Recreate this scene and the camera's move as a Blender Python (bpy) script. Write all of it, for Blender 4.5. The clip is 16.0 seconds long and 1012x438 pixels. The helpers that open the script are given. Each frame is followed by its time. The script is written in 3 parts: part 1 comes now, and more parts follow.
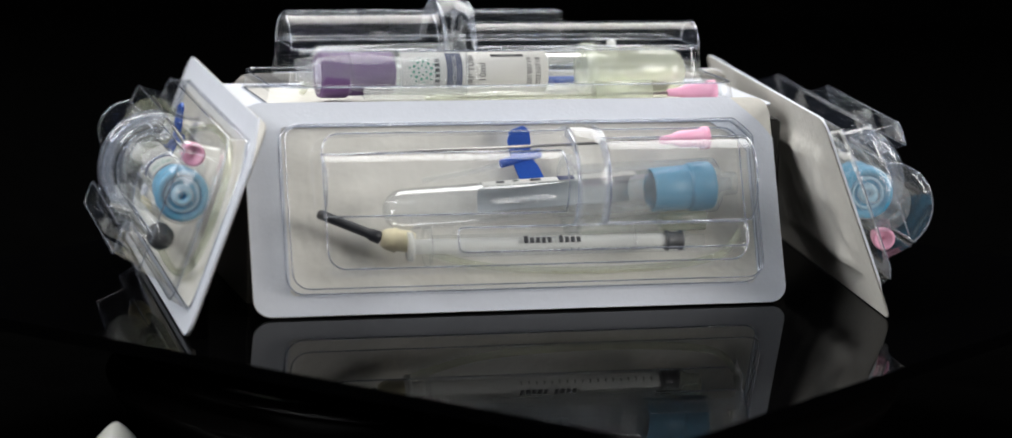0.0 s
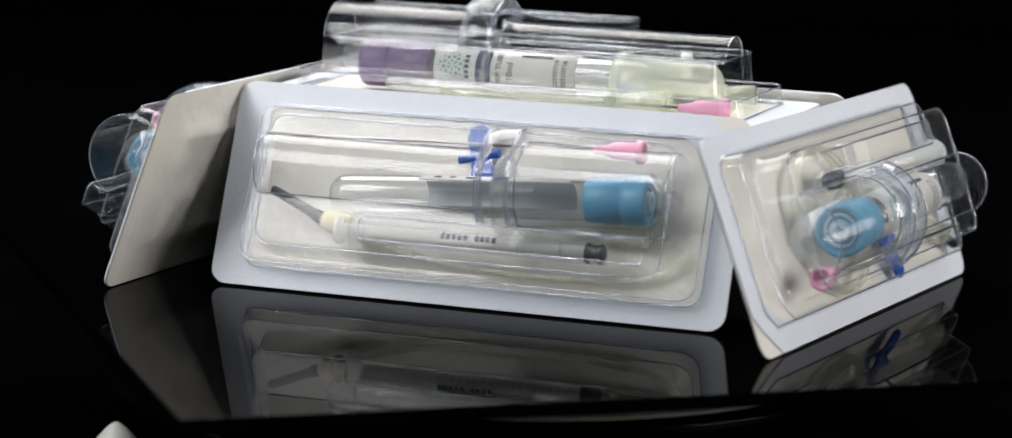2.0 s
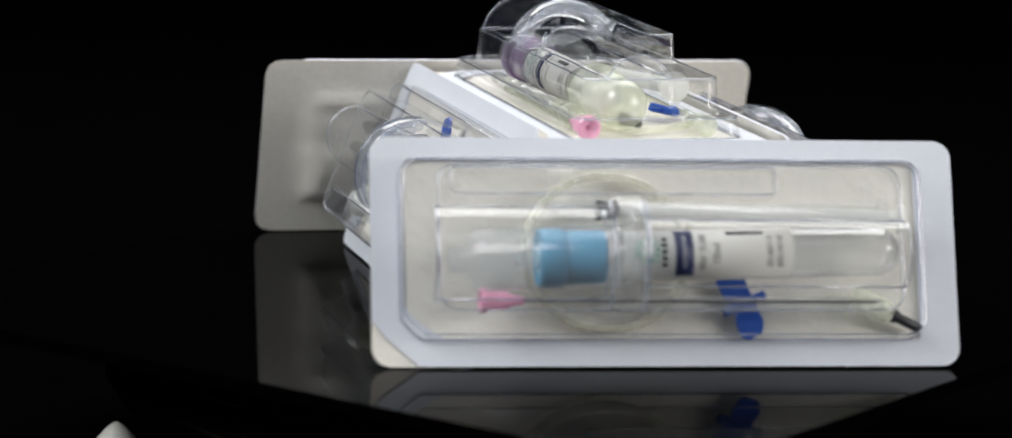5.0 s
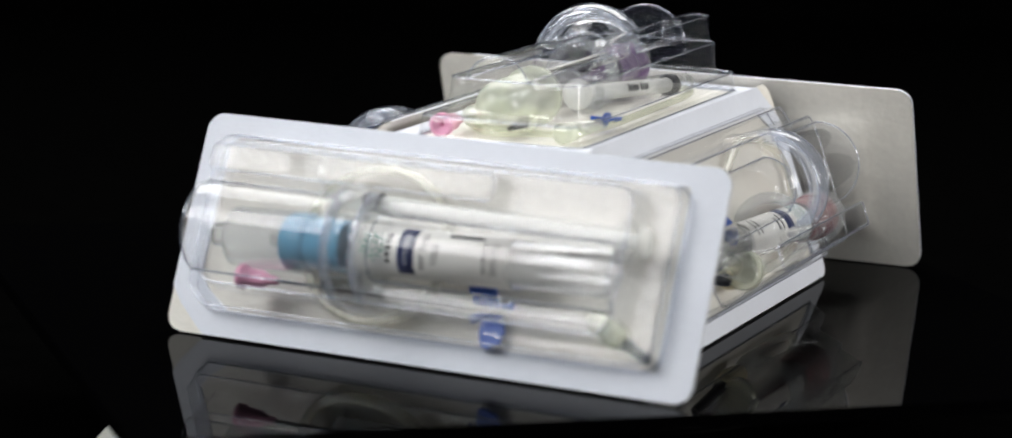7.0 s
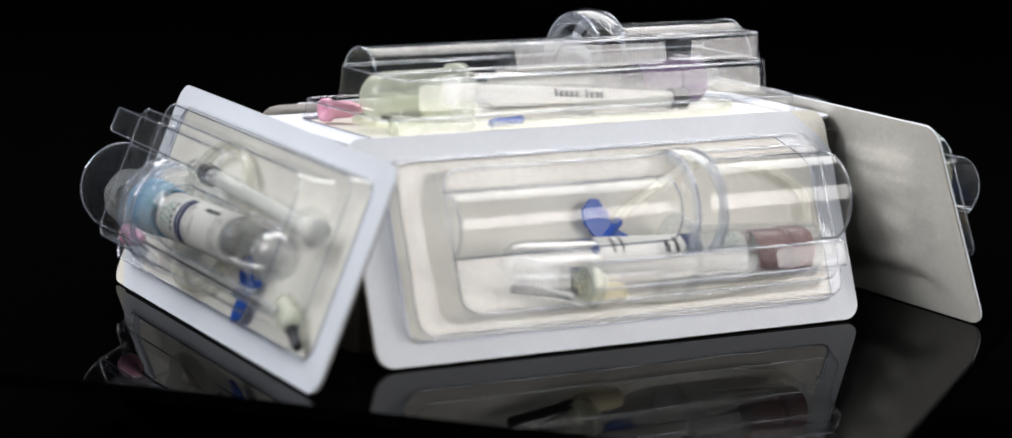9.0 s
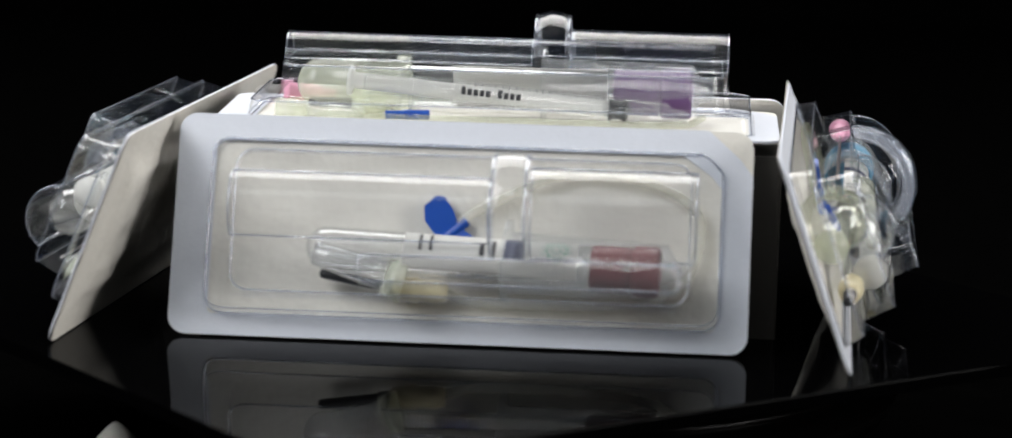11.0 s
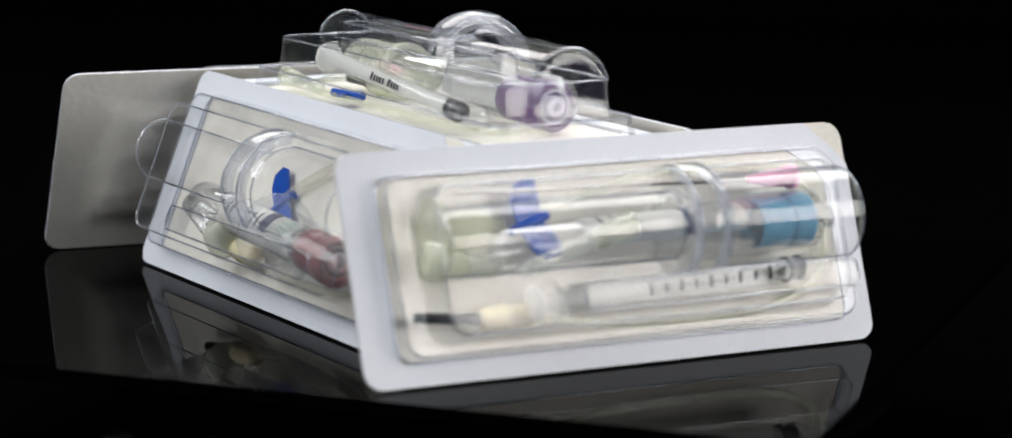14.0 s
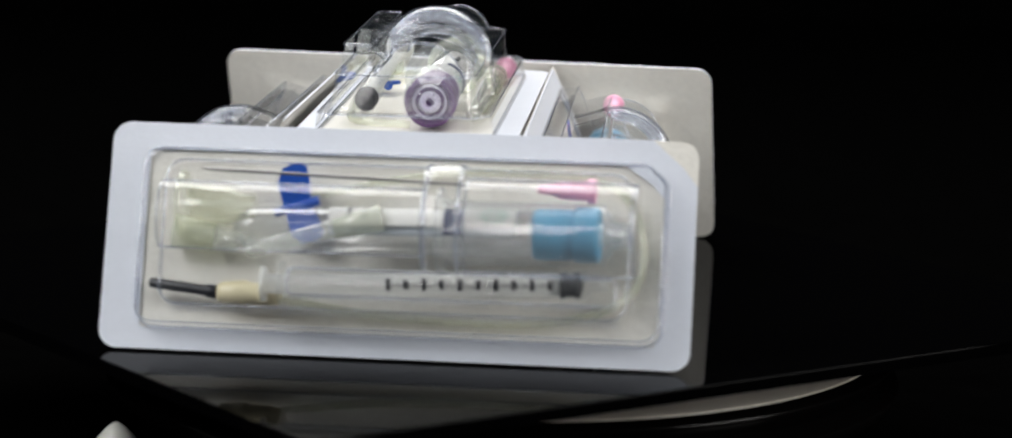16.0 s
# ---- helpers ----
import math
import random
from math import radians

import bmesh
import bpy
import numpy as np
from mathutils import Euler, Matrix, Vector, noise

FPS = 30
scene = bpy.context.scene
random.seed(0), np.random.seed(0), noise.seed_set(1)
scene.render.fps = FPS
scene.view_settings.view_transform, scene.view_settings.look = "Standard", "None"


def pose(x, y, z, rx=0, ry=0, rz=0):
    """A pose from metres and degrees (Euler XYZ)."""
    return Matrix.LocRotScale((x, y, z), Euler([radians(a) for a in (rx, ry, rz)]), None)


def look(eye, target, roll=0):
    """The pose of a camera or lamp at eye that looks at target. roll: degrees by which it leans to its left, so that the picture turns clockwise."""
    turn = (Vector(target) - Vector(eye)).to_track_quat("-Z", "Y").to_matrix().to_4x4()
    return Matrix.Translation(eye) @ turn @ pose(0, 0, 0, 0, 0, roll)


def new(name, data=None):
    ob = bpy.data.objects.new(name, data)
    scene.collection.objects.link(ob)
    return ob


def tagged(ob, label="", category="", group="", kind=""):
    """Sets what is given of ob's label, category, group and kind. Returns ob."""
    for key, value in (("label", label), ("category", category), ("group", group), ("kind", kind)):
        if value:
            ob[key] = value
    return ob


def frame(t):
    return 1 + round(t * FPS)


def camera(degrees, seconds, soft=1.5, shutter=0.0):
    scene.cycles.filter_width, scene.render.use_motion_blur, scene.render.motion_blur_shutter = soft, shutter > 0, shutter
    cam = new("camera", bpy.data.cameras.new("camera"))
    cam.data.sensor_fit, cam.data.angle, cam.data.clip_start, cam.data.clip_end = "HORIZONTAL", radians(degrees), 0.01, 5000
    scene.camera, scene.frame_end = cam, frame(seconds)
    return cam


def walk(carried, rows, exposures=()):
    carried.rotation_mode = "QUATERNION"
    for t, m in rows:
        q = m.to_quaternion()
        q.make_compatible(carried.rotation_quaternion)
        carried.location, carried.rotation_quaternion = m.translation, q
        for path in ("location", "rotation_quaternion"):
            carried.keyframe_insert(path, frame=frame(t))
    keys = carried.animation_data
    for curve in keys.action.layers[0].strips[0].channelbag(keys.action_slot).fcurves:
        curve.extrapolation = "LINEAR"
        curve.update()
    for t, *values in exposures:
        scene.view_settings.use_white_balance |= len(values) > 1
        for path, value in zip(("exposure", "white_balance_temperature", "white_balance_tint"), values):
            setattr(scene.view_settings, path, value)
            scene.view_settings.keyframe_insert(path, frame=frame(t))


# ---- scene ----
cam = camera(18.38, 16.0, soft=1.5, shutter=0.7)
cam.data.dof.use_dof, cam.data.dof.focus_distance, cam.data.dof.aperture_fstop = True, 1.10, 8.6
EYE = Vector((0.0, -1.1011, 0.21965))
AIM = EYE + Vector((0.0, 0.98487, -0.17331))
walk(cam, [(0.0, look(EYE, AIM, 1.43)), (16.0, look(EYE, AIM, 1.43))])

# ---- world, studio lights and an added front fill ----
world = bpy.data.worlds.new("dark_studio")
scene.world = world
world.use_nodes = True
world.node_tree.nodes["Background"].inputs["Color"].default_value = (0.5, 0.6, 0.8, 1)
world.node_tree.nodes["Background"].inputs["Strength"].default_value = 0.0003


def softbox_or_fill(eye, target, width, height, watts, colour):
    data = bpy.data.lights.new("softbox_or_fill", "AREA")
    data.shape, data.size, data.size_y, data.energy, data.color = "RECTANGLE", width, height, watts, colour
    lamp = new("softbox_or_fill", data)
    lamp.matrix_world = look(eye, target)
    return lamp


softbox_or_fill((0.0, 0.60, 0.98), (0, 0.02, 0.05), 1.4, 0.78, 21.0, (1.0, 0.985, 0.965))
softbox_or_fill((-1.00, -0.68, 0.98), (0, 0, 0.04), 0.66, 0.80, 19.0, (0.975, 0.98, 0.985))
softbox_or_fill((1.32, -0.62, 0.44), (0, 0, 0.04), 0.66, 0.62, 15.4, (1.0, 0.975, 0.945))
# Unseen front fill, added to lift the faces turned to the camera.
softbox_or_fill((-0.1, -1.25, 1.45), (0, 0, 0.04), 1.3, 0.6, 5.4, (0.90, 0.96, 1.0))
scene.view_settings.exposure = 0.0
scene.cycles.transparent_max_bounces = 32

# ---- materials ----


def nodes_of(name):
    m = bpy.data.materials.new(name)
    m.use_nodes = True
    return m, m.node_tree.nodes, m.node_tree.links


def plain(name, colour, rough=0.4, metal=0.0, vary=0.08, scale=60.0, bump=0.0, bump_scale=400.0, coat=0.0):
    """A solid surface with two scales of variation and a fine relief."""
    m, n, l = nodes_of(name)
    b = n["Principled BSDF"]
    b.inputs["Roughness"].default_value, b.inputs["Metallic"].default_value = rough, metal
    b.inputs["Coat Weight"].default_value = coat
    co = n.new("ShaderNodeTexCoord")
    big, small = n.new("ShaderNodeTexNoise"), n.new("ShaderNodeTexNoise")
    big.inputs["Scale"].default_value, small.inputs["Scale"].default_value = scale, scale * 9
    small.inputs["Detail"].default_value = 4
    l.new(co.outputs["Object"], big.inputs["Vector"]), l.new(co.outputs["Object"], small.inputs["Vector"])
    add = n.new("ShaderNodeMath")
    l.new(big.outputs["Fac"], add.inputs[0]), l.new(small.outputs["Fac"], add.inputs[1])
    ramp = n.new("ShaderNodeMapRange")
    ramp.inputs["From Min"].default_value, ramp.inputs["From Max"].default_value = 0.6, 1.4
    ramp.inputs["To Min"].default_value, ramp.inputs["To Max"].default_value = 1 - vary, 1 + vary
    l.new(add.outputs[0], ramp.inputs["Value"])
    mul = n.new("ShaderNodeMix")
    mul.data_type, mul.blend_type = "RGBA", "MULTIPLY"
    mul.inputs["Factor"].default_value = 1.0
    mul.inputs["A"].default_value = (*colour, 1)
    l.new(ramp.outputs[0], mul.inputs["B"])
    l.new(mul.outputs["Result"], b.inputs["Base Color"])
    if bump:
        fine, relief = n.new("ShaderNodeTexNoise"), n.new("ShaderNodeBump")
        fine.inputs["Scale"].default_value, fine.inputs["Detail"].default_value = bump_scale, 5
        relief.inputs["Strength"].default_value, relief.inputs["Distance"].default_value = bump, 0.001
        l.new(co.outputs["Object"], fine.inputs["Vector"]), l.new(fine.outputs["Fac"], relief.inputs["Height"])
        l.new(relief.outputs[0], b.inputs["Normal"])
    return m


def clear(name, tint, base=0.05, edge=0.55, power=3.0, rough=0.06, haze=0.03, haze_colour=(0.6, 0.7, 1.0), bump=0.0):
    """A thin clear plastic wall: it lets light straight through and gleams more where it turns away."""
    m, n, l = nodes_of(name)
    n.remove(n["Principled BSDF"])
    out = n["Material Output"]
    lets, shine, milk = n.new("ShaderNodeBsdfTransparent"), n.new("ShaderNodeBsdfGlossy"), n.new("ShaderNodeBsdfDiffuse")
    lets.inputs["Color"].default_value, milk.inputs["Color"].default_value = (*tint, 1), (*haze_colour, 1)
    shine.inputs["Roughness"].default_value = rough
    weight, pw, mp = n.new("ShaderNodeLayerWeight"), n.new("ShaderNodeMath"), n.new("ShaderNodeMath")
    weight.inputs["Blend"].default_value = 0.5
    pw.operation, pw.inputs[1].default_value = "POWER", power
    mp.operation, mp.inputs[1].default_value, mp.inputs[2].default_value = "MULTIPLY_ADD", edge, base
    l.new(weight.outputs["Facing"], pw.inputs[0]), l.new(pw.outputs[0], mp.inputs[0])
    body, top = n.new("ShaderNodeMixShader"), n.new("ShaderNodeMixShader")
    body.inputs[0].default_value = haze
    l.new(lets.outputs[0], body.inputs[1]), l.new(milk.outputs[0], body.inputs[2])
    l.new(mp.outputs[0], top.inputs[0]), l.new(body.outputs[0], top.inputs[1]), l.new(shine.outputs[0], top.inputs[2])
    l.new(top.outputs[0], out.inputs["Surface"])
    if bump:
        co, fine, relief = n.new("ShaderNodeTexCoord"), n.new("ShaderNodeTexNoise"), n.new("ShaderNodeBump")
        fine.inputs["Scale"].default_value, fine.inputs["Detail"].default_value = 55, 2
        relief.inputs["Strength"].default_value, relief.inputs["Distance"].default_value = bump, 0.002
        l.new(co.outputs["Object"], fine.inputs["Vector"]), l.new(fine.outputs["Fac"], relief.inputs["Height"])
        l.new(relief.outputs[0], shine.inputs["Normal"])
    return m


FILM = clear("blister_film", (0.98, 0.985, 0.99), 0.032, 0.66, 3.2, 0.035, 0.008, (0.62, 0.72, 1.0), bump=0.06)
GLASS = clear("tube_plastic", (0.985, 0.99, 0.995), 0.035, 0.95, 2.0, 0.05, 0.05, (0.86, 0.92, 0.96))
SYRINGE = clear("syringe_plastic", (0.98, 0.985, 0.985), 0.03, 0.26, 3.5, 0.08, 0.06, (0.90, 0.92, 0.91))
FROST = clear("frosted_plastic", (0.985, 0.99, 0.993), 0.025, 0.5, 2.6, 0.08, 0.13, (0.86, 0.90, 0.92))
GREENISH = clear("greenish_plastic", (0.975, 0.985, 0.93), 0.045, 0.25, 2.8, 0.13, 0.33, (0.86, 0.89, 0.76))
SEAL = plain("sealed_plastic_rim", (0.645, 0.67, 0.735), 0.46, vary=0.03, scale=40, bump=0.08, bump_scale=900, coat=0.06)
SEAL.node_tree.nodes["Principled BSDF"].inputs["Specular IOR Level"].default_value = 0.35
PAPER = plain("fibrous_paper", (0.70, 0.675, 0.62), 0.75, vary=0.06, scale=45, bump=0.35, bump_scale=260)
BLUE = plain("light_blue_rubber", (0.07, 0.33, 0.53), 0.38, vary=0.05)
PURPLE = plain("violet_rubber", (0.115, 0.045, 0.155), 0.4, vary=0.05)
RED = plain("dark_red_rubber", (0.17, 0.022, 0.028), 0.38, vary=0.06)
WING = plain("royal_blue_plastic", (0.006, 0.07, 0.40), 0.38, vary=0.05)
PINK = plain("pink_plastic", (0.85, 0.40, 0.56), 0.35, vary=0.04)
BLACK = plain("black_rubber", (0.014, 0.014, 0.016), 0.45, vary=0.1)
YELLOW = plain("pale_yellow_plastic", (0.74, 0.66, 0.44), 0.35, vary=0.05)
STEEL = plain("needle_steel", (0.32, 0.31, 0.30), 0.3, metal=0.9)
LABEL = plain("label_paper", (0.82, 0.81, 0.78), 0.55, vary=0.03, scale=120, bump=0.08)
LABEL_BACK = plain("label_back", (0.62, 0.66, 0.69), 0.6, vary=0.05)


def lets_light_through(m, share):
    """Thin paper: part of the light that falls on one side comes out of the other."""
    n, l = m.node_tree.nodes, m.node_tree.links
    b = n["Principled BSDF"]
    glow, mix = n.new("ShaderNodeBsdfTranslucent"), n.new("ShaderNodeMixShader")
    l.new(b.inputs["Base Color"].links[0].from_socket, glow.inputs["Color"])
    mix.inputs[0].default_value = share
    l.new(b.outputs[0], mix.inputs[1]), l.new(glow.outputs[0], mix.inputs[2])
    l.new(mix.outputs[0], n["Material Output"].inputs["Surface"])


lets_light_through(LABEL, 0.38)
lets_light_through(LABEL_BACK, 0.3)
NAVY = plain("navy_print", (0.01, 0.018, 0.075), 0.5)
INK = plain("black_print", (0.02, 0.02, 0.022), 0.5)
GREEN_INK = plain("green_print", (0.12, 0.36, 0.26), 0.5)
CREAM_TUBING = clear("cream_tubing", (0.97, 0.965, 0.93), 0.05, 0.2, 2.4, 0.2, 0.2, (0.88, 0.87, 0.80))
PALE_TUBING = clear("pale_tubing", (0.975, 0.98, 0.93), 0.06, 0.3, 2.4, 0.12, 0.16, (0.84, 0.87, 0.66))
WHITE = plain("white_plastic", (0.5, 0.5, 0.46), 0.4, vary=0.03)
CORES = {"light_blue_rubber": plain("pale_blue_core", (0.34, 0.58, 0.72), 0.4, vary=0.05), "violet_rubber": plain("pale_lilac_core", (0.60, 0.52, 0.68), 0.4, vary=0.05),
         "dark_red_rubber": plain("pale_red_core", (0.42, 0.16, 0.16), 0.4, vary=0.05)}
SLEEVE = clear("milky_sleeve", (0.97, 0.98, 0.96), 0.05, 0.4, 2.2, 0.1, 0.24, (0.90, 0.92, 0.87))
ROD = clear("milky_plastic", (0.97, 0.97, 0.96), 0.03, 0.2, 2.6, 0.25, 0.62, (0.90, 0.90, 0.87))
# Hazy gloss that puts the glint of the film's bends into added wires.
FOLD_GLINT = clear("fold_glint", (0.76, 0.80, 0.87), 0.22, 0.6, 2.0, 0.12, 0.16, (0.8, 0.85, 0.98))
RING = clear("milky_ring_wall", (0.97, 0.98, 1.0), 0.06, 0.35, 2.0, 0.12, 0.13, (0.86, 0.90, 1.0))

# ---- mesh helpers ----
MM = 0.001


def part(name, bm, material, parent, label="", smooth=True):
    """One mesh object under a thing or a part. The bmesh is in the thing's millimetres."""
    me = bpy.data.meshes.new(name)
    bmesh.ops.scale(bm, vec=(MM, MM, MM), verts=bm.verts)
    bmesh.ops.recalc_face_normals(bm, faces=bm.faces)
    bm.to_mesh(me)
    bm.free()
    for p in me.polygons:
        p.use_smooth = smooth
    me.materials.append(material)
    ob = new(name, me)
    ob.parent = parent
    return tagged(ob, label)


def frame_of(a, b):
    a, b = Vector(a), Vector(b)
    ax = (b - a).normalized()
    side = ax.cross(Vector((0, 0, 1)))
    side = side.normalized() if side.length > 1e-4 else Vector((1, 0, 0))
    return a, ax, side, side.cross(ax)


def lathe(a, b, profile, seg=24, bm=None):
    """Turned body round the line from a; the profile is (distance along, radius), r = 0 closes it."""
    bm = bm or bmesh.new()
    o, ax, u, v = frame_of(a, b)
    rings = []
    for s, r in profile:
        c = o + ax * s
        if r <= 1e-6:
            rings.append([bm.verts.new(c)])
        else:
            rings.append([bm.verts.new(c + (u * math.cos(k * 2 * math.pi / seg) + v * math.sin(k * 2 * math.pi / seg)) * r) for k in range(seg)])
    for p, q in zip(rings, rings[1:]):
        for k in range(seg):
            j = (k + 1) % seg
            if len(p) == 1 and len(q) > 1:
                bm.faces.new((p[0], q[k], q[j]))
            elif len(q) == 1 and len(p) > 1:
                bm.faces.new((p[k], q[0], p[j]))
            elif len(p) > 1:
                bm.faces.new((p[k], q[k], q[j], p[j]))
    return bm


def sweep(points, r, seg=10, bm=None):
    """A round hose along a line of points."""
    bm = bm or bmesh.new()
    pts = [Vector(p) for p in points]
    rings = []
    for i, p in enumerate(pts):
        d = (pts[min(i + 1, len(pts) - 1)] - pts[max(i - 1, 0)]).normalized()
        u = d.cross(Vector((0, 0, 1)))
        u = u.normalized() if u.length > 1e-3 else Vector((1, 0, 0))
        v = u.cross(d)
        rings.append([bm.verts.new(p + (u * math.cos(k * 2 * math.pi / seg) + v * math.sin(k * 2 * math.pi / seg)) * r) for k in range(seg)])
    for p, q in zip(rings, rings[1:]):
        for k in range(seg):
            bm.faces.new((p[k], q[k], q[(k + 1) % seg], p[(k + 1) % seg]))
    bm.faces.new(rings[0]), bm.faces.new(rings[-1])
    return bm


def spline(ctrl, steps=8):
    """Points on a smooth curve through the given ones."""
    c = [Vector(p) for p in ctrl]
    c = [c[0] * 2 - c[1]] + c + [c[-1] * 2 - c[-2]]
    out = []
    for i in range(1, len(c) - 2):
        for k in range(steps):
            t = k / steps
            out.append(0.5 * (2 * c[i] + (c[i + 1] - c[i - 1]) * t + (2 * c[i - 1] - 5 * c[i] + 4 * c[i + 1] - c[i + 2]) * t * t
                              + (3 * c[i] - c[i - 1] - 3 * c[i + 1] + c[i + 2]) * t ** 3))
    return out + [c[-2]]


def wrap(a, b, r, s0, s1, a0, a1, thick=0.12, seg=20):
    """A curved sheet on a tube: from s0 to s1 along it, from angle a0 to a1 (degrees; 90 faces outward)."""
    bm = bmesh.new()
    o, ax, u, v = frame_of(a, b)
    grid = []
    for k in range(seg + 1):
        g = radians(a0 + (a1 - a0) * k / seg)
        d = u * math.cos(g) + v * math.sin(g)
        grid.append([[bm.verts.new(o + ax * s + d * q) for q in (r, r + thick)] for s in (s0, s1)])
    for p, q in zip(grid, grid[1:]):
        bm.faces.new((p[0][1], p[1][1], q[1][1], q[0][1])), bm.faces.new((p[0][0], q[0][0], q[1][0], p[1][0]))
        bm.faces.new((p[0][0], p[0][1], q[0][1], q[0][0])), bm.faces.new((p[1][0], q[1][0], q[1][1], p[1][1]))
    for e in (grid[0], grid[-1]):
        bm.faces.new((e[0][0], e[0][1], e[1][1], e[1][0]))
    return bm


def letters(text, size):
    """The flat outline of a word in the built-in font, as vertices and faces."""
    data = bpy.data.curves.new("print", "FONT")
    data.body, data.size, data.align_x, data.align_y = text, size, "CENTER", "CENTER"
    data.resolution_u = 3
    ob = new("print", data)
    deps = bpy.context.evaluated_depsgraph_get()
    me = ob.evaluated_get(deps).to_mesh()
    vs, fs = [v.co.copy() for v in me.vertices], [tuple(p.vertices) for p in me.polygons]
    bpy.data.objects.remove(ob)
    bpy.data.curves.remove(data)
    return vs, fs


def printed(text, size, a, b, r, s, angle, round_it=True):
    """A word printed on a tube, running round it (or along it), centred s along and at the angle."""
    vs, fs = letters(text, size)
    o, ax, u, v = frame_of(a, b)
    bm = bmesh.new()
    made = []
    for p in vs:
        along, arc = (p.y, -p.x) if round_it else (-p.x, p.y)
        g = radians(angle) + arc / r
        made.append(bm.verts.new(o + ax * (s + along) + (u * math.cos(g) + v * math.sin(g)) * (r + 0.06)))
    for f in fs:
        try:
            bm.faces.new([made[i] for i in f])
        except ValueError:
            pass
    return bm


def slab(outline, z0, z1, bm=None):
    bm = bm or bmesh.new()
    lo, hi = [bm.verts.new((x, y, z0)) for x, y in outline], [bm.verts.new((x, y, z1)) for x, y in outline]
    bm.faces.new(hi), bm.faces.new(lo[::-1])
    for k in range(len(lo)):
        j = (k + 1) % len(lo)
        bm.faces.new((lo[k], lo[j], hi[j], hi[k]))
    return bm


def rounded(cx, cy, hx, hy, r, seg=6, cut=0.0):
    """The outline of a rectangle with round corners; cut chamfers the corner at +x +y."""
    out = []
    for sx, sy, a in ((1, -1, -90), (1, 1, 0), (-1, 1, 90), (-1, -1, 180)):
        if cut and sx > 0 and sy > 0:
            out += [(cx + hx, cy + hy - cut), (cx + hx - cut * 0.3, cy + hy - cut * 0.62), (cx + hx - cut, cy + hy)]
            continue
        for k in range(seg + 1):
            g = radians(a + 90 * k / seg)
            out.append((cx + sx * (hx - r) + r * math.cos(g), cy + sy * (hy - r) + r * math.sin(g)))
    return out


# ---- the stand ----
TURN_RATE, TURN_START = 18.08, 0.85
TILT = pose(0, 0, 0, -0.287)
SPINNING = []


def spins(ob, m):
    """Notes a thing that rides on the turntable, with its pose when the turntable is at zero."""
    m = TILT @ m
    SPINNING.append((ob, m))
    ob.matrix_basis = m
    return ob


def dark_mirror(name, share_of_light, rough):
    """Polished black acrylic: black body, a weak clean reflection and faint smears in the gloss."""
    m, n, l = nodes_of(name)
    n.remove(n["Principled BSDF"])
    body, shine, mix = n.new("ShaderNodeBsdfDiffuse"), n.new("ShaderNodeBsdfGlossy"), n.new("ShaderNodeMixShader")
    body.inputs["Color"].default_value = (0.0007, 0.0007, 0.0008, 1)
    co, smear, span = n.new("ShaderNodeTexCoord"), n.new("ShaderNodeTexNoise"), n.new("ShaderNodeMapRange")
    smear.inputs["Scale"].default_value, smear.inputs["Detail"].default_value = 14, 6
    span.inputs["To Min"].default_value, span.inputs["To Max"].default_value = rough * 0.4, rough * 1.6
    l.new(co.outputs["Object"], smear.inputs["Vector"]), l.new(smear.outputs["Fac"], span.inputs["Value"]), l.new(span.outputs[0], shine.inputs["Roughness"])
    weight, gain = n.new("ShaderNodeLayerWeight"), n.new("ShaderNodeMath")
    weight.inputs["Blend"].default_value = 0.35
    gain.operation, gain.inputs[1].default_value = "MULTIPLY", share_of_light
    l.new(weight.outputs["Fresnel"], gain.inputs[0]), l.new(gain.outputs[0], mix.inputs[0])
    l.new(body.outputs[0], mix.inputs[1]), l.new(shine.outputs[0], mix.inputs[2]), l.new(mix.outputs[0], n["Material Output"].inputs["Surface"])
    return m


ACRYLIC = dark_mirror("black_acrylic", 0.40, 0.012)
DISC = plain("satin_grey_disc", (0.52, 0.485, 0.43), 0.4, vary=0.1)
RIM = plain("black_turntable_plastic", (0.0016, 0.0014, 0.0014), 0.2, vary=0.2)
RIM.node_tree.nodes["Principled BSDF"].inputs["Specular IOR Level"].default_value = 0.1
CLOTH = plain("black_velvet", (0.0007, 0.0007, 0.0007), 1.0, vary=0.3)
CLOTH.node_tree.nodes["Principled BSDF"].inputs["Specular IOR Level"].default_value = 0.0

ground = part("ground", slab([(-1500, -1500), (1500, -1500), (1500, 1500), (-1500, 1500)], -66, -61), CLOTH, None, smooth=False)
tagged(ground, "black cloth table top under the turntable", "ground", kind="structure")
backdrop = part("backdrop", slab([(-1500, 1480), (1500, 1480), (1500, 1500), (-1500, 1500)], -61, 1300), CLOTH, None, smooth=False)
tagged(backdrop, "plain black studio backdrop", "backdrop", kind="structure")

turntable = tagged(new("turntable"), "round black plastic turntable under a square mirror plate", "turntable")
part("disc", lathe((0, 0, -30), (0, 0, 1), [(0, 0), (0, 128), (2, 133), (9, 138), (11.2, 140.4), (12.2, 140.6), (12.8, 139.4), (13.3, 136.8), (14.2, 136.2), (14.2, 0)], 96), RIM, turntable)
part("disc_top", lathe((0, 0, -15.8), (0, 0, 1), [(0, 0), (0, 135.4), (0.6, 135.4), (0.8, 134.8), (0.8, 0)], 96), DISC, turntable, "satin grey disc top")
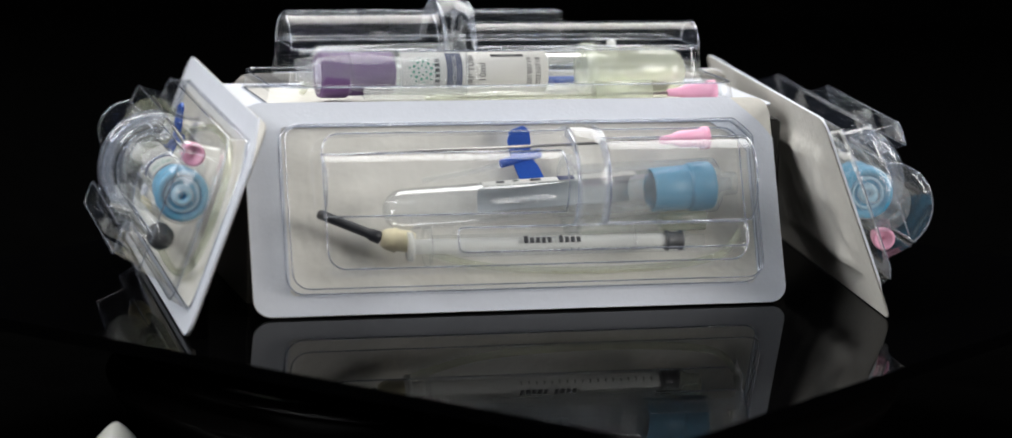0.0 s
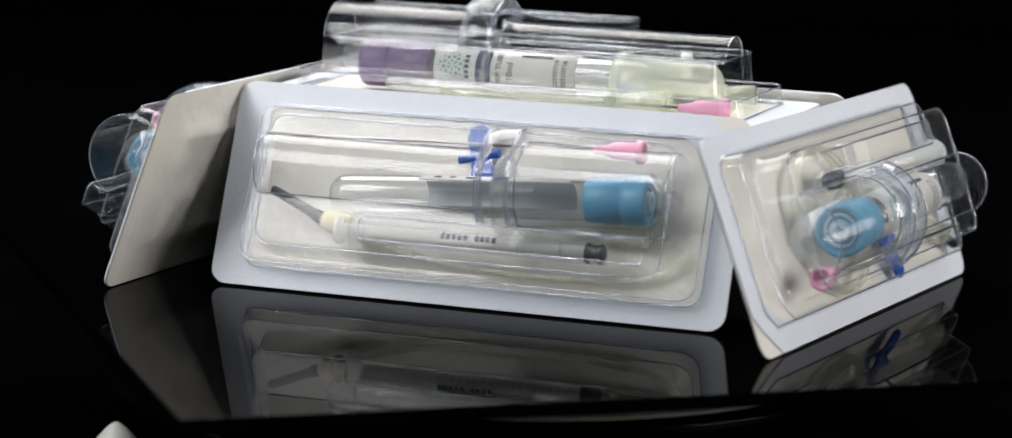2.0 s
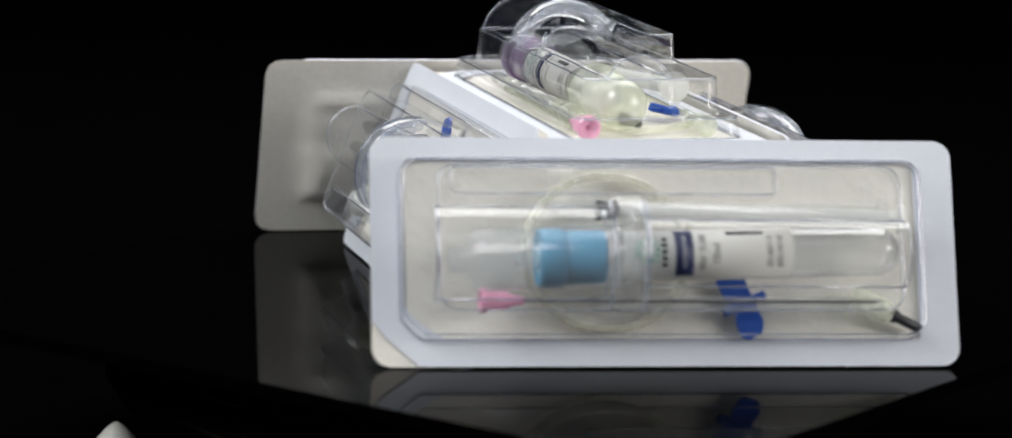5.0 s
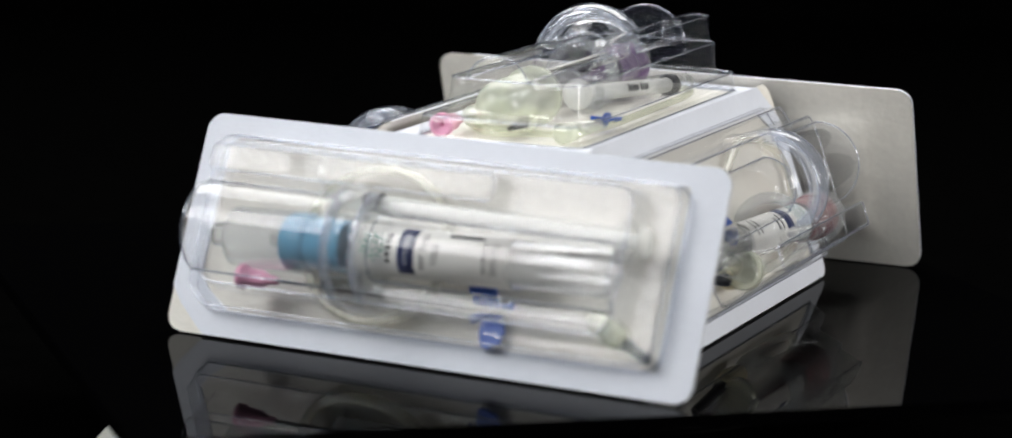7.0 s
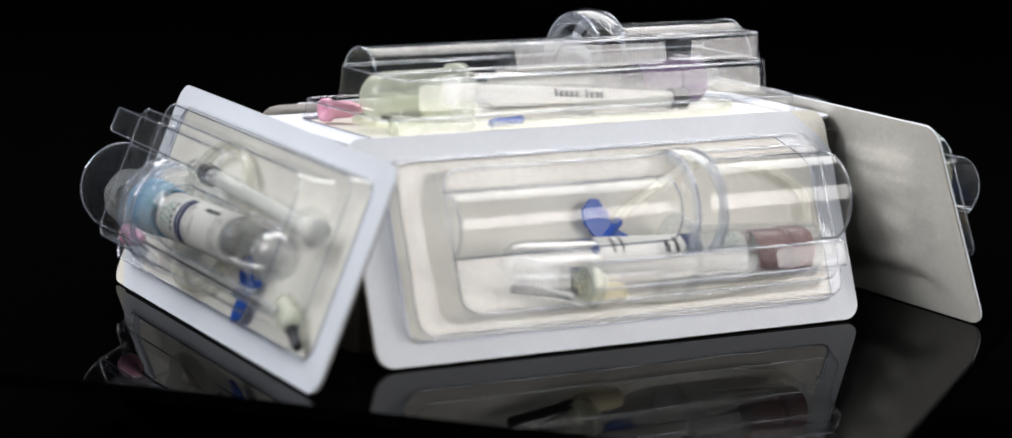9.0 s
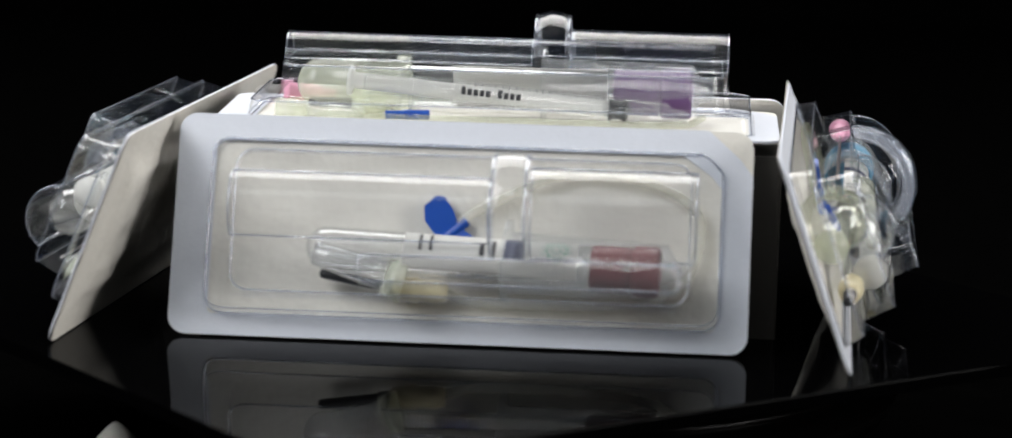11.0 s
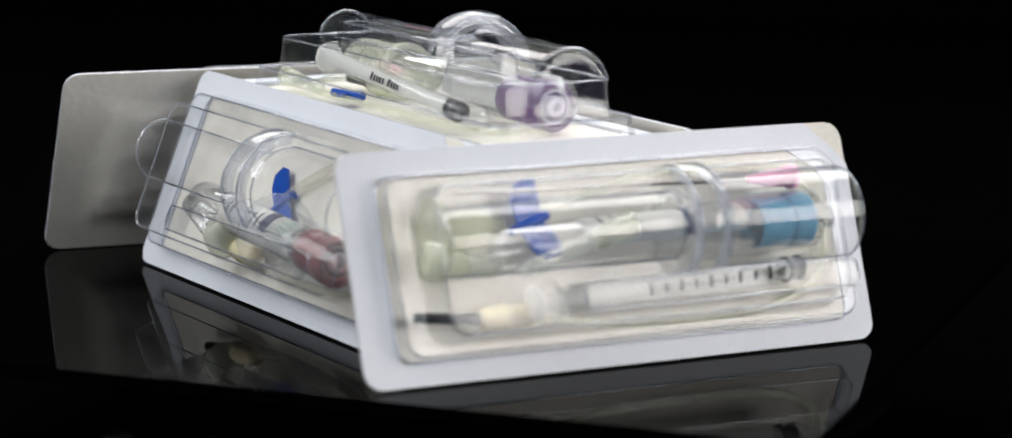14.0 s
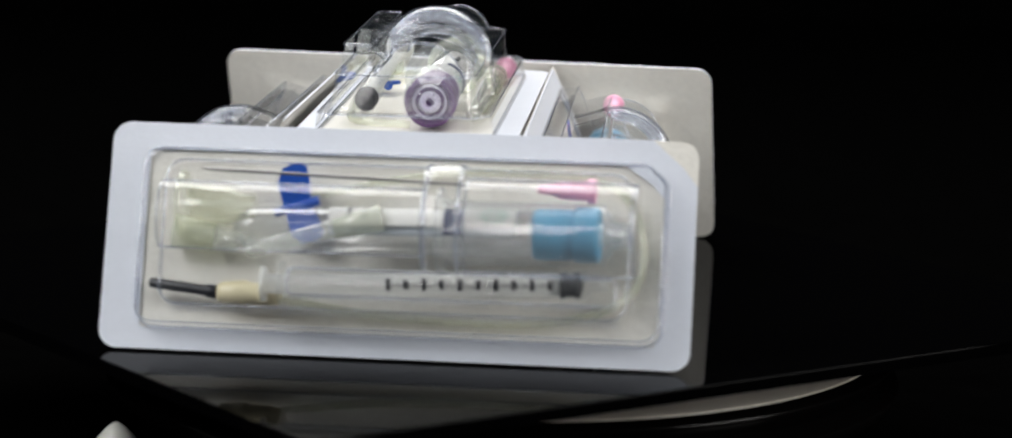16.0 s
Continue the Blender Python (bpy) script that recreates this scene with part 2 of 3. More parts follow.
part("hub", lathe((0, 0, -15), (0, 0, 1), [(0, 0), (0, 62), (10, 62), (10, 0)], 64), RIM, turntable)
part("base", lathe((0, 0, -61), (0, 0, 1), [(0, 0), (0, 110), (24, 112), (25, 138), (30, 141), (32.2, 142), (33, 141.6), (33.2, 140), (36, 138), (36, 0)], 96), RIM, turntable)
spins(turntable, pose(0, 0, 0))

plate = bmesh.new()
slab(rounded(0, 0, 173, 174.5, 1.5, 3), -4.5, -0.2, plate)
bmesh.ops.bevel(plate, geom=[e for e in plate.edges if abs(e.verts[0].co.z - e.verts[1].co.z) < 1e-6 and e.verts[0].co.z > -1], offset=0.5, segments=2, affect="EDGES")
mirror_plate = part("mirror_plate", plate, ACRYLIC, None, smooth=False)
tagged(mirror_plate, "square glossy black acrylic plate reflecting the packs", "display plate")
spins(mirror_plate, pose(0.012, 0.013, 0, 0, 0, 39))

BOX = plain("dark_grey_card", (0.022, 0.02, 0.018), 0.7, vary=0.15, bump=0.15)
stand = bmesh.new()
slab(rounded(0, 0, 97.5, 38.8, 1.5, 3), 0, 62.0, stand)
bmesh.ops.bevel(stand, geom=[e for e in stand.edges if abs(e.verts[0].co.z - e.verts[1].co.z) < 1e-6 and e.verts[0].co.z > 58], offset=0.8, segments=2, affect="EDGES")
support_box = part("support_box", stand, BOX, None, smooth=False)
tagged(support_box, "plain dark grey box that the packs lean against", "box")
spins(support_box, pose(0.0018, 0.0281, 0))

# ---- blister packs ----
HALF_L, HALF_H = 96.0, 37.35


def soft_step(d, draft):
    return np.clip(0.5 + d / draft, 0, 1)


def rect_in(X, Y, x0, x1, y0, y1, r):
    """Distance inside a rectangle with round corners."""
    cx, cy, hx, hy = (x0 + x1) / 2, (y0 + y1) / 2, (x1 - x0) / 2 - r, (y1 - y0) / 2 - r
    qx, qy = np.abs(X - cx) - hx, np.abs(Y - cy) - hy
    return r - np.hypot(np.maximum(qx, 0), np.maximum(qy, 0)) - np.minimum(np.maximum(qx, qy), 0)


def arch(X, Y, x0, x1, yc, zc, r, draft, power=2.08):
    d = np.minimum(X - x0, x1 - X)
    return np.where(np.abs(Y - yc) < r, zc + r * np.maximum(1 - np.abs((Y - yc) / r) ** power, 0) ** (1 / power), 0) * soft_step(d, draft)


def blister_heights():
    step = 0.5
    xs, ys = np.arange(-85, 89.5, step), np.arange(-32, 31, step)
    X, Y = np.meshgrid(xs, ys)
    corner = (86.4 - X) + (28.9 - Y) - 7
    first = np.minimum(rect_in(X, Y, -84.0, 86.6, -29.8, 28.6, 6), corner / 1.41)
    Z = 7.0 * soft_step(first, 1.5)
    Z = np.maximum(Z, 19.0 * soft_step(rect_in(X, Y, -74.0, 77.0, -25.5, 22.8, 6), 1.6))
    Z = np.maximum(Z, arch(X, Y, -74.5, 12, 4, 15.5, 11.5, 1.2))
    Z = np.maximum(Z, arch(X, Y, 23, 78.5, 4, 15.0, 15.5, 1.2))
    Z = np.maximum(Z, arch(X, Y, 11.5, 23.7, 4, 16, 20.5, 1.2, 2.0) - 1.7 * ((X - 17.6) / 6.1) ** 2)
    Z = np.maximum(Z, 29.0 * soft_step(rect_in(X, Y, -31, 74, -22.5, -12.5, 2.0), 1.3))
    Z = np.where(rect_in(X, Y, 33, 43, -24, -11, 2) > 0, np.minimum(Z, 21.5), Z)
    for _ in range(1):
        Z[1:-1, 1:-1] = 0.5 * Z[1:-1, 1:-1] + 0.125 * (Z[:-2, 1:-1] + Z[2:, 1:-1] + Z[1:-1, :-2] + Z[1:-1, 2:])
    return xs, ys, Z, first


def blister_mesh():
    xs, ys, Z, first = blister_heights()
    bm = bmesh.new()
    vs = {}

    def vert(j, i):
        if (j, i) not in vs:
            vs[j, i] = bm.verts.new((xs[i], ys[j], Z[j, i] + 0.7))
        return vs[j, i]
    for j in range(len(ys) - 1):
        for i in range(len(xs) - 1):
            if first[j:j + 2, i:i + 2].max() > -1.0:
                bm.faces.new((vert(j, i), vert(j, i + 1), vert(j + 1, i + 1), vert(j + 1, i)))
    return bm


def fold_glint_mesh():
    """Wires added for the bright lines of light on the film's rounded bends: outlines of the steps, ribs and channels.
    """
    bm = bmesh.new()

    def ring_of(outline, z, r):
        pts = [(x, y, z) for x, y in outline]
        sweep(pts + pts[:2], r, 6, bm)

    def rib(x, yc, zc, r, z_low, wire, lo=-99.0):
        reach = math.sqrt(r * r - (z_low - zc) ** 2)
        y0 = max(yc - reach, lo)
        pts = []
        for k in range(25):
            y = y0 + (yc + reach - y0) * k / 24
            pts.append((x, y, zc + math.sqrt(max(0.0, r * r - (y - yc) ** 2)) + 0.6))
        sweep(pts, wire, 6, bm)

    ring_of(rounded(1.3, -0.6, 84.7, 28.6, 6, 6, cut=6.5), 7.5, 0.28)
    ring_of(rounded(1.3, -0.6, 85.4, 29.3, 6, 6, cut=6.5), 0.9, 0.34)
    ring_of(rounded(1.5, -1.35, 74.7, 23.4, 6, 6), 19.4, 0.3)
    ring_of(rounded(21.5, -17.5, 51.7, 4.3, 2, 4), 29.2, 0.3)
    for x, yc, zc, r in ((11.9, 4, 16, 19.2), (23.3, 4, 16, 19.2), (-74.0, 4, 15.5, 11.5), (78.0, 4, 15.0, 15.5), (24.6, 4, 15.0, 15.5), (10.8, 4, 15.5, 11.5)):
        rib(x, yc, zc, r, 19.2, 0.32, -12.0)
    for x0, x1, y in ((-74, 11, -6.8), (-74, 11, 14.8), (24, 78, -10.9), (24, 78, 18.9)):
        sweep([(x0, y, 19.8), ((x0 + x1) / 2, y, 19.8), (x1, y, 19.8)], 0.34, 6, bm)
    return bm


def band_mesh():
    """The two thicker side walls and crown of the raised ring across the bubble."""
    bm = bmesh.new()
    yc, zc, r, low = 4, 16, 20.5, 20.6
    for x, side in ((12.4, 1), (22.8, -1)):
        inner, outer = [], []
        for k in range(29):
            y = max(yc - 19.6 + 39.2 * k / 28, -12.0)
            top = zc + math.sqrt(r * r - (y - yc) ** 2) - 0.9
            outer.append((bm.verts.new((x, y, top)), bm.verts.new((x + 0.5 * side, y, top))))
            down = max(low, zc + math.sqrt(max(0.0, 15.8 ** 2 - (y - yc) ** 2)))
            inner.append((bm.verts.new((x, y, min(down, top - 0.2))), bm.verts.new((x + 0.5 * side, y, min(down, top - 0.2)))))
        for k in range(28):
            for i in (0, 1):
                bm.faces.new((outer[k][i], outer[k + 1][i], inner[k + 1][i], inner[k][i]))
            bm.faces.new((outer[k][0], outer[k][1], outer[k + 1][1], outer[k + 1][0]))
            bm.faces.new((inner[k][0], inner[k][1], inner[k + 1][1], inner[k + 1][0]))
    return bm


def rim_mesh():
    """The flat sealed margin round the bubble, with one corner cut for peeling."""
    bm = bmesh.new()
    outer = rounded(0, 0, HALF_L, HALF_H, 6, 8, cut=15)
    loops = []
    for out, z in ((True, 0.0), (True, 0.75), (False, 0.75), (False, 0.0)):
        loop = []
        for x, y in outer:
            if out:
                loop.append(bm.verts.new((x, y, z)))
            else:
                loop.append(bm.verts.new((max(min(x * 0.886, 85.7), -84.0) + 0.9, max(min(y * 0.815 - 0.6, 28.6), -30.2), z)))
        loops.append(loop)
    n = len(outer)
    for p, q in zip(loops, loops[1:] + loops[:1]):
        for k in range(n):
            bm.faces.new((p[k], p[(k + 1) % n], q[(k + 1) % n], q[k]))
    return bm


SHARED = {}


def backing_mesh():
    """The paper sheet, slightly buckled inside the sealed margin."""
    bm = bmesh.new()
    xs, ys = np.linspace(-HALF_L, HALF_L, 64), np.linspace(-HALF_H, HALF_H, 28)

    def inset(x, y):
        r = 6.0
        dx, dy = abs(x) - (HALF_L - r), abs(y) - (HALF_H - r)
        if dx > 0 and dy > 0 and math.hypot(dx, dy) > r:
            k = r / math.hypot(dx, dy)
            x, y = math.copysign(HALF_L - r + dx * k, x), math.copysign(HALF_H - r + dy * k, y)
        return x, y
    for side in (0, 1):
        rows = []
        for y in ys:
            row = []
            for x in xs:
                px, py = inset(x, y)
                free = min(1.0, max(0.0, min(84 - abs(px), 28 - abs(py)) / 4.5))
                z = free * (-0.7 + 1.2 * noise.noise(Vector((px * 0.035, py * 0.05, 3))) + 0.8 * noise.noise(Vector((px * 0.10, py * 0.12, 8))))
                z = min(z, 0.2) - 0.04
                if side:
                    pillow = min(1.0, max(0.0, min(79 - abs(px), 24 - abs(py)) / 3.0))
                    z -= 0.42 + 1.5 * pillow + pillow * (1.2 * noise.noise(Vector((px * 0.05, py * 0.07, 21))) + 0.65 * noise.noise(Vector((px * 0.13, py * 0.16, 5)))) - 0.35 * (free - pillow)
                row.append(bm.verts.new((px, py, z)))
            rows.append(row)
        for p, q in zip(rows, rows[1:]):
            for k in range(len(xs) - 1):
                bm.faces.new((p[k], p[k + 1], q[k + 1], q[k]) if side == 0 else (p[k], q[k], q[k + 1], p[k + 1]))
    return bm


def share(name, build, material, parent, label, smooth=True):
    """Every pack has the same moulding: one mesh, an object for each pack."""
    if name not in SHARED:
        SHARED[name] = part(name, build(), material, parent, label, smooth)
        return SHARED[name]
    ob = new(name, SHARED[name].data)
    ob.parent = parent
    return tagged(ob, label)


def blister_pack(label, m):
    pack = tagged(new("blister_pack"), label, "blister pack", "packs on the turntable")
    share("paper_backing", backing_mesh, PAPER, pack, "cream fibrous paper backing sheet")
    share("sealed_rim", rim_mesh, SEAL, pack, "milky blue sealed plastic margin", False)
    share("clear_bubble", blister_mesh, FILM, pack, "clear moulded plastic bubble")
    share("fold_glints", fold_glint_mesh, FOLD_GLINT, pack, "added hazy wires for the bright lines on the film's folds")
    share("moulded_ring", band_mesh, RING, pack, "milky walls of the raised ring")
    spins(pack, m)
    return pack


# ---- what lies in the packs ----
def blood_tube(pack, a, b, cap, label, cap_label, r=7.9, cap_len=22, sheet=(), sheet_angles=(0, 180), back=False, marks=(), grey=(), under=None):
    """A round-ended tube from a to the stopper's end b."""
    length = (Vector(b) - Vector(a)).length
    glass_end = length - cap_len + 6
    prof = [(0, 0)] + [(r - r * math.cos(radians(g)), r * math.sin(radians(g))) for g in (15, 30, 45, 60, 75, 90)] + [(glass_end, r), (glass_end, r - 0.9), (glass_end - 3, r - 0.9)]
    tube = part("blood_tube", lathe(a, b, prof, 28), GLASS, pack, label)
    c0 = length - cap_len
    g0 = c0 + cap_len * 0.58
    ridge = [(c0, r + 0.1), (c0, r + 0.2), (c0 + 0.8, r + 0.6), (g0 - 0.3, r + 0.75), (g0, r + 0.4), (g0 + 0.5, r + 0.4), (g0 + 0.8, r + 1.1), (g0 + 1.6, r + 1.5), (length - 1.2, r + 1.5),
             (length, r + 0.9), (length, r - 0.6), (length - 2.0, r - 1.0), (length - 2.0, 0)]
    part("cap", lathe(a, b, ridge, 36), cap, tube, cap_label)
    core = lathe(a, b, [(length - 2.2, 1.4), (length + 0.2, 1.5), (length + 0.4, 2.0), (length + 0.4, 3.1), (length - 0.2, 3.5), (length - 2.2, 3.7)], 28)
    lathe(a, b, [(length - 2.2, 5.0), (length - 0.9, 5.1), (length - 0.6, 5.4), (length - 0.6, 5.9), (length - 2.2, 6.1)], 28, core)
    part("cap_core", core, CORES[cap.name], tube, "pale inner rings of the stopper")
    part("nub", lathe(a, b, [(length, 4.0), (length + 2.6, 3.8), (length + 2.8, 2.6), (length + 7, 2.3), (length + 7, 1.3)], 20), FROST, tube, "clear nub at the stopper")
    if sheet:
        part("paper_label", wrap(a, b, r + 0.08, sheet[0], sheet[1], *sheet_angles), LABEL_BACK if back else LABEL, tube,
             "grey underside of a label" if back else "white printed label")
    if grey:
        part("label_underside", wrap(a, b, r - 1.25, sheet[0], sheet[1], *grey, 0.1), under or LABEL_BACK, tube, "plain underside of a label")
    for kind, s, ang, size in marks:
        if kind == "band":
            part("print_band", wrap(a, b, r + 0.22, s, s + size, ang[0], ang[1], 0.05), NAVY, tube, "navy print band")
        elif kind == "bar":
            part("print_bar", wrap(a, b, r + 0.22, s, s + size, ang[0], ang[1], 0.05, 6), INK, tube, "black print bar")
        elif kind == "word":
            part("printed_word", printed(size[0], size[1], a, b, r + 0.22, s, ang), INK, tube, "black printed letters", smooth=False)
        elif kind == "pale":
            part("pale_word", printed(size[0], size[1], a, b, r + 0.28, s, ang), LABEL, tube, "white printed letters", smooth=False)
        elif kind == "dots":
            bm = bmesh.new()
            o, ax, u, v = frame_of(a, b)
            for ring, count, rr in ((1.6, 6, 0.45), (3.3, 10, 0.62), (4.7, 10, 0.4)):
                for k in range(count):
                    g = 2 * math.pi * (k + ring) / count
                    dx, arc = ring * math.cos(g), ring * math.sin(g)
                    cs = []
                    for q in range(8):
                        h = 2 * math.pi * q / 8
                        w = radians(ang) + (arc + rr * math.sin(h)) / (r + 0.2)
                        cs.append(bm.verts.new(o + ax * (s + dx + rr * math.cos(h)) + (u * math.cos(w) + v * math.sin(w)) * (r + 0.27)))
                    bm.faces.new(cs)
            part("print_emblem", bm, GREEN_INK, tube, "green ring of printed dots", smooth=False)
    return tube


def needle(pack, tip, hub0, hub1, label="steel needle with a pink hub", hub=PINK, r=0.55):
    d = (Vector(hub1) - Vector(hub0)).length
    stem = part("needle", lathe(tip, hub0, [(0, 0), (2.5, r), ((Vector(hub0) - Vector(tip)).length + 1, r), ((Vector(hub0) - Vector(tip)).length + 1, 0)], 10), STEEL, pack, label)
    part("hub", lathe(hub0, hub1, [(0, 0), (0, 1.3), (d * 0.25, 1.8), (d * 0.4, 2.9), (d * 0.85, 3.2), (d * 0.86, 4.0), (d, 4.0), (d, 2.9), (d - 0.9, 2.7), (d - 0.9, 1.0), (d - 3, 0.8), (d - 3, 0)], 20), hub, stem, "flared plastic hub")
    return stem


def syringe(pack, a, b, r=4.2, label="slim clear syringe", seal_at=0.86, ticks=0, tick_angle=60, words=0, fine=0, word_at=0.45, word_angle=90):
    """A syringe from its flanged end a to its tip b."""
    n = (Vector(b) - Vector(a)).length
    barrel = part("syringe", lathe(a, b, [(0, r + 0.2), (0, r + 3), (1.4, r + 3), (1.4, r), (n * 0.93, r), (n * 0.95, 2.2), (n, 1.9), (n, 1.0)], 24), SYRINGE, pack, label)
    s = n * seal_at
    part("seal", lathe(a, b, [(s, 0), (s, r - 0.5), (s + 0.8, r - 0.2), (s + 1.8, r - 0.9), (s + 4.4, r - 0.9), (s + 5.4, r - 0.2), (s + 6.2, r - 0.5), (s + 7.4, 0)], 24), BLACK, barrel, "black rubber plunger seal")
    part("plunger_rod", lathe(a, b, [(-6, 0), (-6, r + 1.2), (-4.6, r + 1.2), (-4.6, r - 1.3), (s, r - 1.3), (s, 0)], 12), ROD, barrel, "white plunger rod")
    for k in range(ticks):
        wide = 24 if k % 2 == 0 else 19
        q = n * (0.33 + 0.49 * k / max(1, ticks - 1))
        part("graduation", wrap(a, b, r + 0.05, q, q + 1.5, tick_angle - wide, tick_angle + wide, 0.05, 6), INK, barrel)
    for k in range(fine):
        q = n * (0.34 + 0.5 * k / fine)
        part("fine_graduation", wrap(a, b, r + 0.05, q, q + 0.35, tick_angle - (9 if k % 5 else 14), tick_angle + 9, 0.05, 3), INK, barrel)
    for k in range(words):
        q = n * word_at + (k // 5) * 2.0 + k * 2.1
        part("print_bar", wrap(a, b, r + 0.05, q, q + 1.5, word_angle - 16, word_angle + (14 if k % 5 else 24), 0.05, 5), INK, barrel)
    return barrel


def sheathed_needle(pack, tip, joint, end, label="black-sheathed needle with pale yellow hub", hub_plastic=None):
    n, d = (Vector(joint) - Vector(tip)).length, (Vector(end) - Vector(joint)).length
    hub = part("needle_adapter", lathe(joint, end, [(0, 0), (0, 2.6), (1.5, 3.6), (d * 0.45, 4.4), (d * 0.5, 3.7), (d * 0.8, 3.9), (d, 3.2), (d, 0)], 20), hub_plastic or YELLOW, pack, label)
    part("sheath", lathe(tip, joint, [(0, 0), (0.3, 1.3), (1, 1.7), (n * 0.82, 1.75), (n * 0.84, 2.2), (n - 0.3, 2.3), (n + 0.4, 0)], 16), BLACK, hub, "black rubber sheath")
    return hub


def butterfly(pack, centre, turn, spread=1.0, fold=20):
    """Two flat wings on a short sleeve."""
    bm = bmesh.new()
    for s in (1, -1):
        outline = [(-4.5, 0.8 * s), (4.2, 0.8 * s), (5.8, 6 * s), (6.2, 11.5 * s), (4, 13.6 * s), (-1.5, 13.2 * s), (-4.4, 9 * s)]
        if s < 0:
            outline = outline[::-1]
        w = slab([(x * spread, y * spread) for x, y in outline], -0.5, 0.5)
        bmesh.ops.rotate(w, cent=(0, 0, 0), matrix=Matrix.Rotation(radians(fold * s), 3, "X"), verts=w.verts)
        me = bpy.data.meshes.new("wing")
        w.to_mesh(me)
        w.free()
        bm.from_mesh(me)
        bpy.data.meshes.remove(me)
    lathe((-8, 0, 0), (1, 0, 0), [(0, 0), (0, 1.5), (15, 1.7), (15, 0)], 12, bm)
    bmesh.ops.transform(bm, matrix=Matrix.Translation(centre) @ Matrix.Rotation(radians(turn), 4, "Z"), verts=bm.verts)
    return part("butterfly_wings", bm, WING, pack, "royal blue plastic butterfly wings", smooth=False)


def tubing(pack, ctrl, r=1.5, label="cream flexible tubing in a loop", material=None):
    return part("tubing", sweep(spline(ctrl), r), material or CREAM_TUBING, pack, label)


def capped_needle(pack, a, b, r=2.6, label="needle under a clear green-ended cover", hub=0.35, material=None):
    n = (Vector(b) - Vector(a)).length
    sleeve = part("needle_cover", lathe(a, b, [(0, 0), (0, r * 0.7), (1, r), (n * (1 - hub), r * 1.25), (n * (1 - hub), 0)], 20), material or SLEEVE, pack, label)
    part("hub", lathe(a, b, [(n * (1 - hub), 0), (n * (1 - hub), r * 1.3), (n * 0.8, r * 1.5), (n, r * 1.7), (n, 0)], 16), GREENISH, sleeve, "pale green hub")
    return sleeve


def holder(pack, a, b, r=11, label="wide clear tube holder", material=None):
    n = (Vector(b) - Vector(a)).length
    return part("tube_holder", lathe(a, b, [(0, r), (0, r + 4), (1.5, r + 4), (1.5, r), (n - 8, r - 0.8), (n - 5, 4.5), (n, 4.0), (n, 2.4)], 32), material or FROST, pack, label)


def green_dome(pack, a, b, r):
    """A pale green cover with a flanged mouth and a round end."""
    n = (Vector(b) - Vector(a)).length
    prof = [(0, r - 0.8), (0, r + 1.6), (4.5, r + 1.6), (4.5, r)] + [(n - r + r * math.sin(radians(g)), r * math.cos(radians(g))) for g in (0, 15, 30, 45, 60, 75)] + [(n, 0)]
    return part("tube_cover", lathe(a, b, prof, 32), GREENISH, pack, "pale green domed plastic cover")


# poses while the turntable is at zero: leaning on the frame of the others, each on its long edge
def leaning(x, y, turn, lean, upside=0):
    return pose(x, y, 0.0004, 0, 0, turn) @ pose(0, 0, 0, 90 - lean) @ pose(0, HALF_H * MM, 0, 0, 0, upside)


pack_a = blister_pack("clear blister pack with light-blue-capped tube, leaning on its edge", leaning(-0.0022, -0.0379, 0.34, 20.8))
pack_b = blister_pack("upside-down clear blister pack holding labelled tube with light blue cap", leaning(0.1302, 0.0209, 83.28, 21.2, 180))
pack_c = blister_pack("clear blister pack with dark-red-capped tube and looped tubing, leaning", leaning(0.0101, 0.0940, 179.34, 20.4))
pack_d = blister_pack("clear blister pack with graduated syringe and light-blue-capped tube, leaning", leaning(-0.1220, 0.0277, -92.27, 19.9))
pack_t = blister_pack("clear blister pack with violet-capped tube, lying flat across others", pose(0.0012, 0.0283, 0.0664, 0, 0, 180))


def label_marks(end, mid):
    """The print on a tube's label whose stopper side ends at that distance; mid is the angle that it faces."""
    bars = [("bar", end - 13.6, (mid - 34 + 15 * k, mid - 24 + 15 * k), 1.7) for k in range(5)]
    return bars + [("dots", end - 7.2, mid, 0), ("band", end - 22, (mid - 62, mid + 62), 5.8), ("word", end - 25.2, mid, ("PRP TUBE", 3.0)),
                   ("word", end - 29.5, mid + 8, ("10ml", 3.6)), ("word", end - 47, mid + 4, ("20190719", 2.7)), ("word", end - 50.2, mid + 4, ("20210718", 2.7)),
                   ("bar", end - 45, (mid - 52, mid - 40), 12), ("pale", end - 19.2, mid, ("ACTIVATOR", 2.0))]


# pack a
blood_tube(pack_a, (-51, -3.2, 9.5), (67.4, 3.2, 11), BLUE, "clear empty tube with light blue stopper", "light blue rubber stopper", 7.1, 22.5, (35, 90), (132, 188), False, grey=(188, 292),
           marks=[("band", 62, (133, 182), 6), ("bar", 40, (142, 156), 3), ("bar", 46, (144, 154), 2), ("bar", 52, (140, 156), 4)])
needle(pack_a, (-65.2, 14.8, 19), (47, 18.0, 19), (65, 18.6, 19))
butterfly(pack_a, (1.0, 15.5, 4.5), 14, 0.8, 12)
sheathed_needle(pack_a, (-73.9, -3.2, 9), (-52.2, -12.5, 9), (-41, -14.4, 10))
syringe(pack_a, (-38, -16.6, 13.5), (62, -16.6, 13.5), 3.9, "slim clear syringe with black plunger seal", 0.86, 0, 48, 9, 18, 0.34, 100)
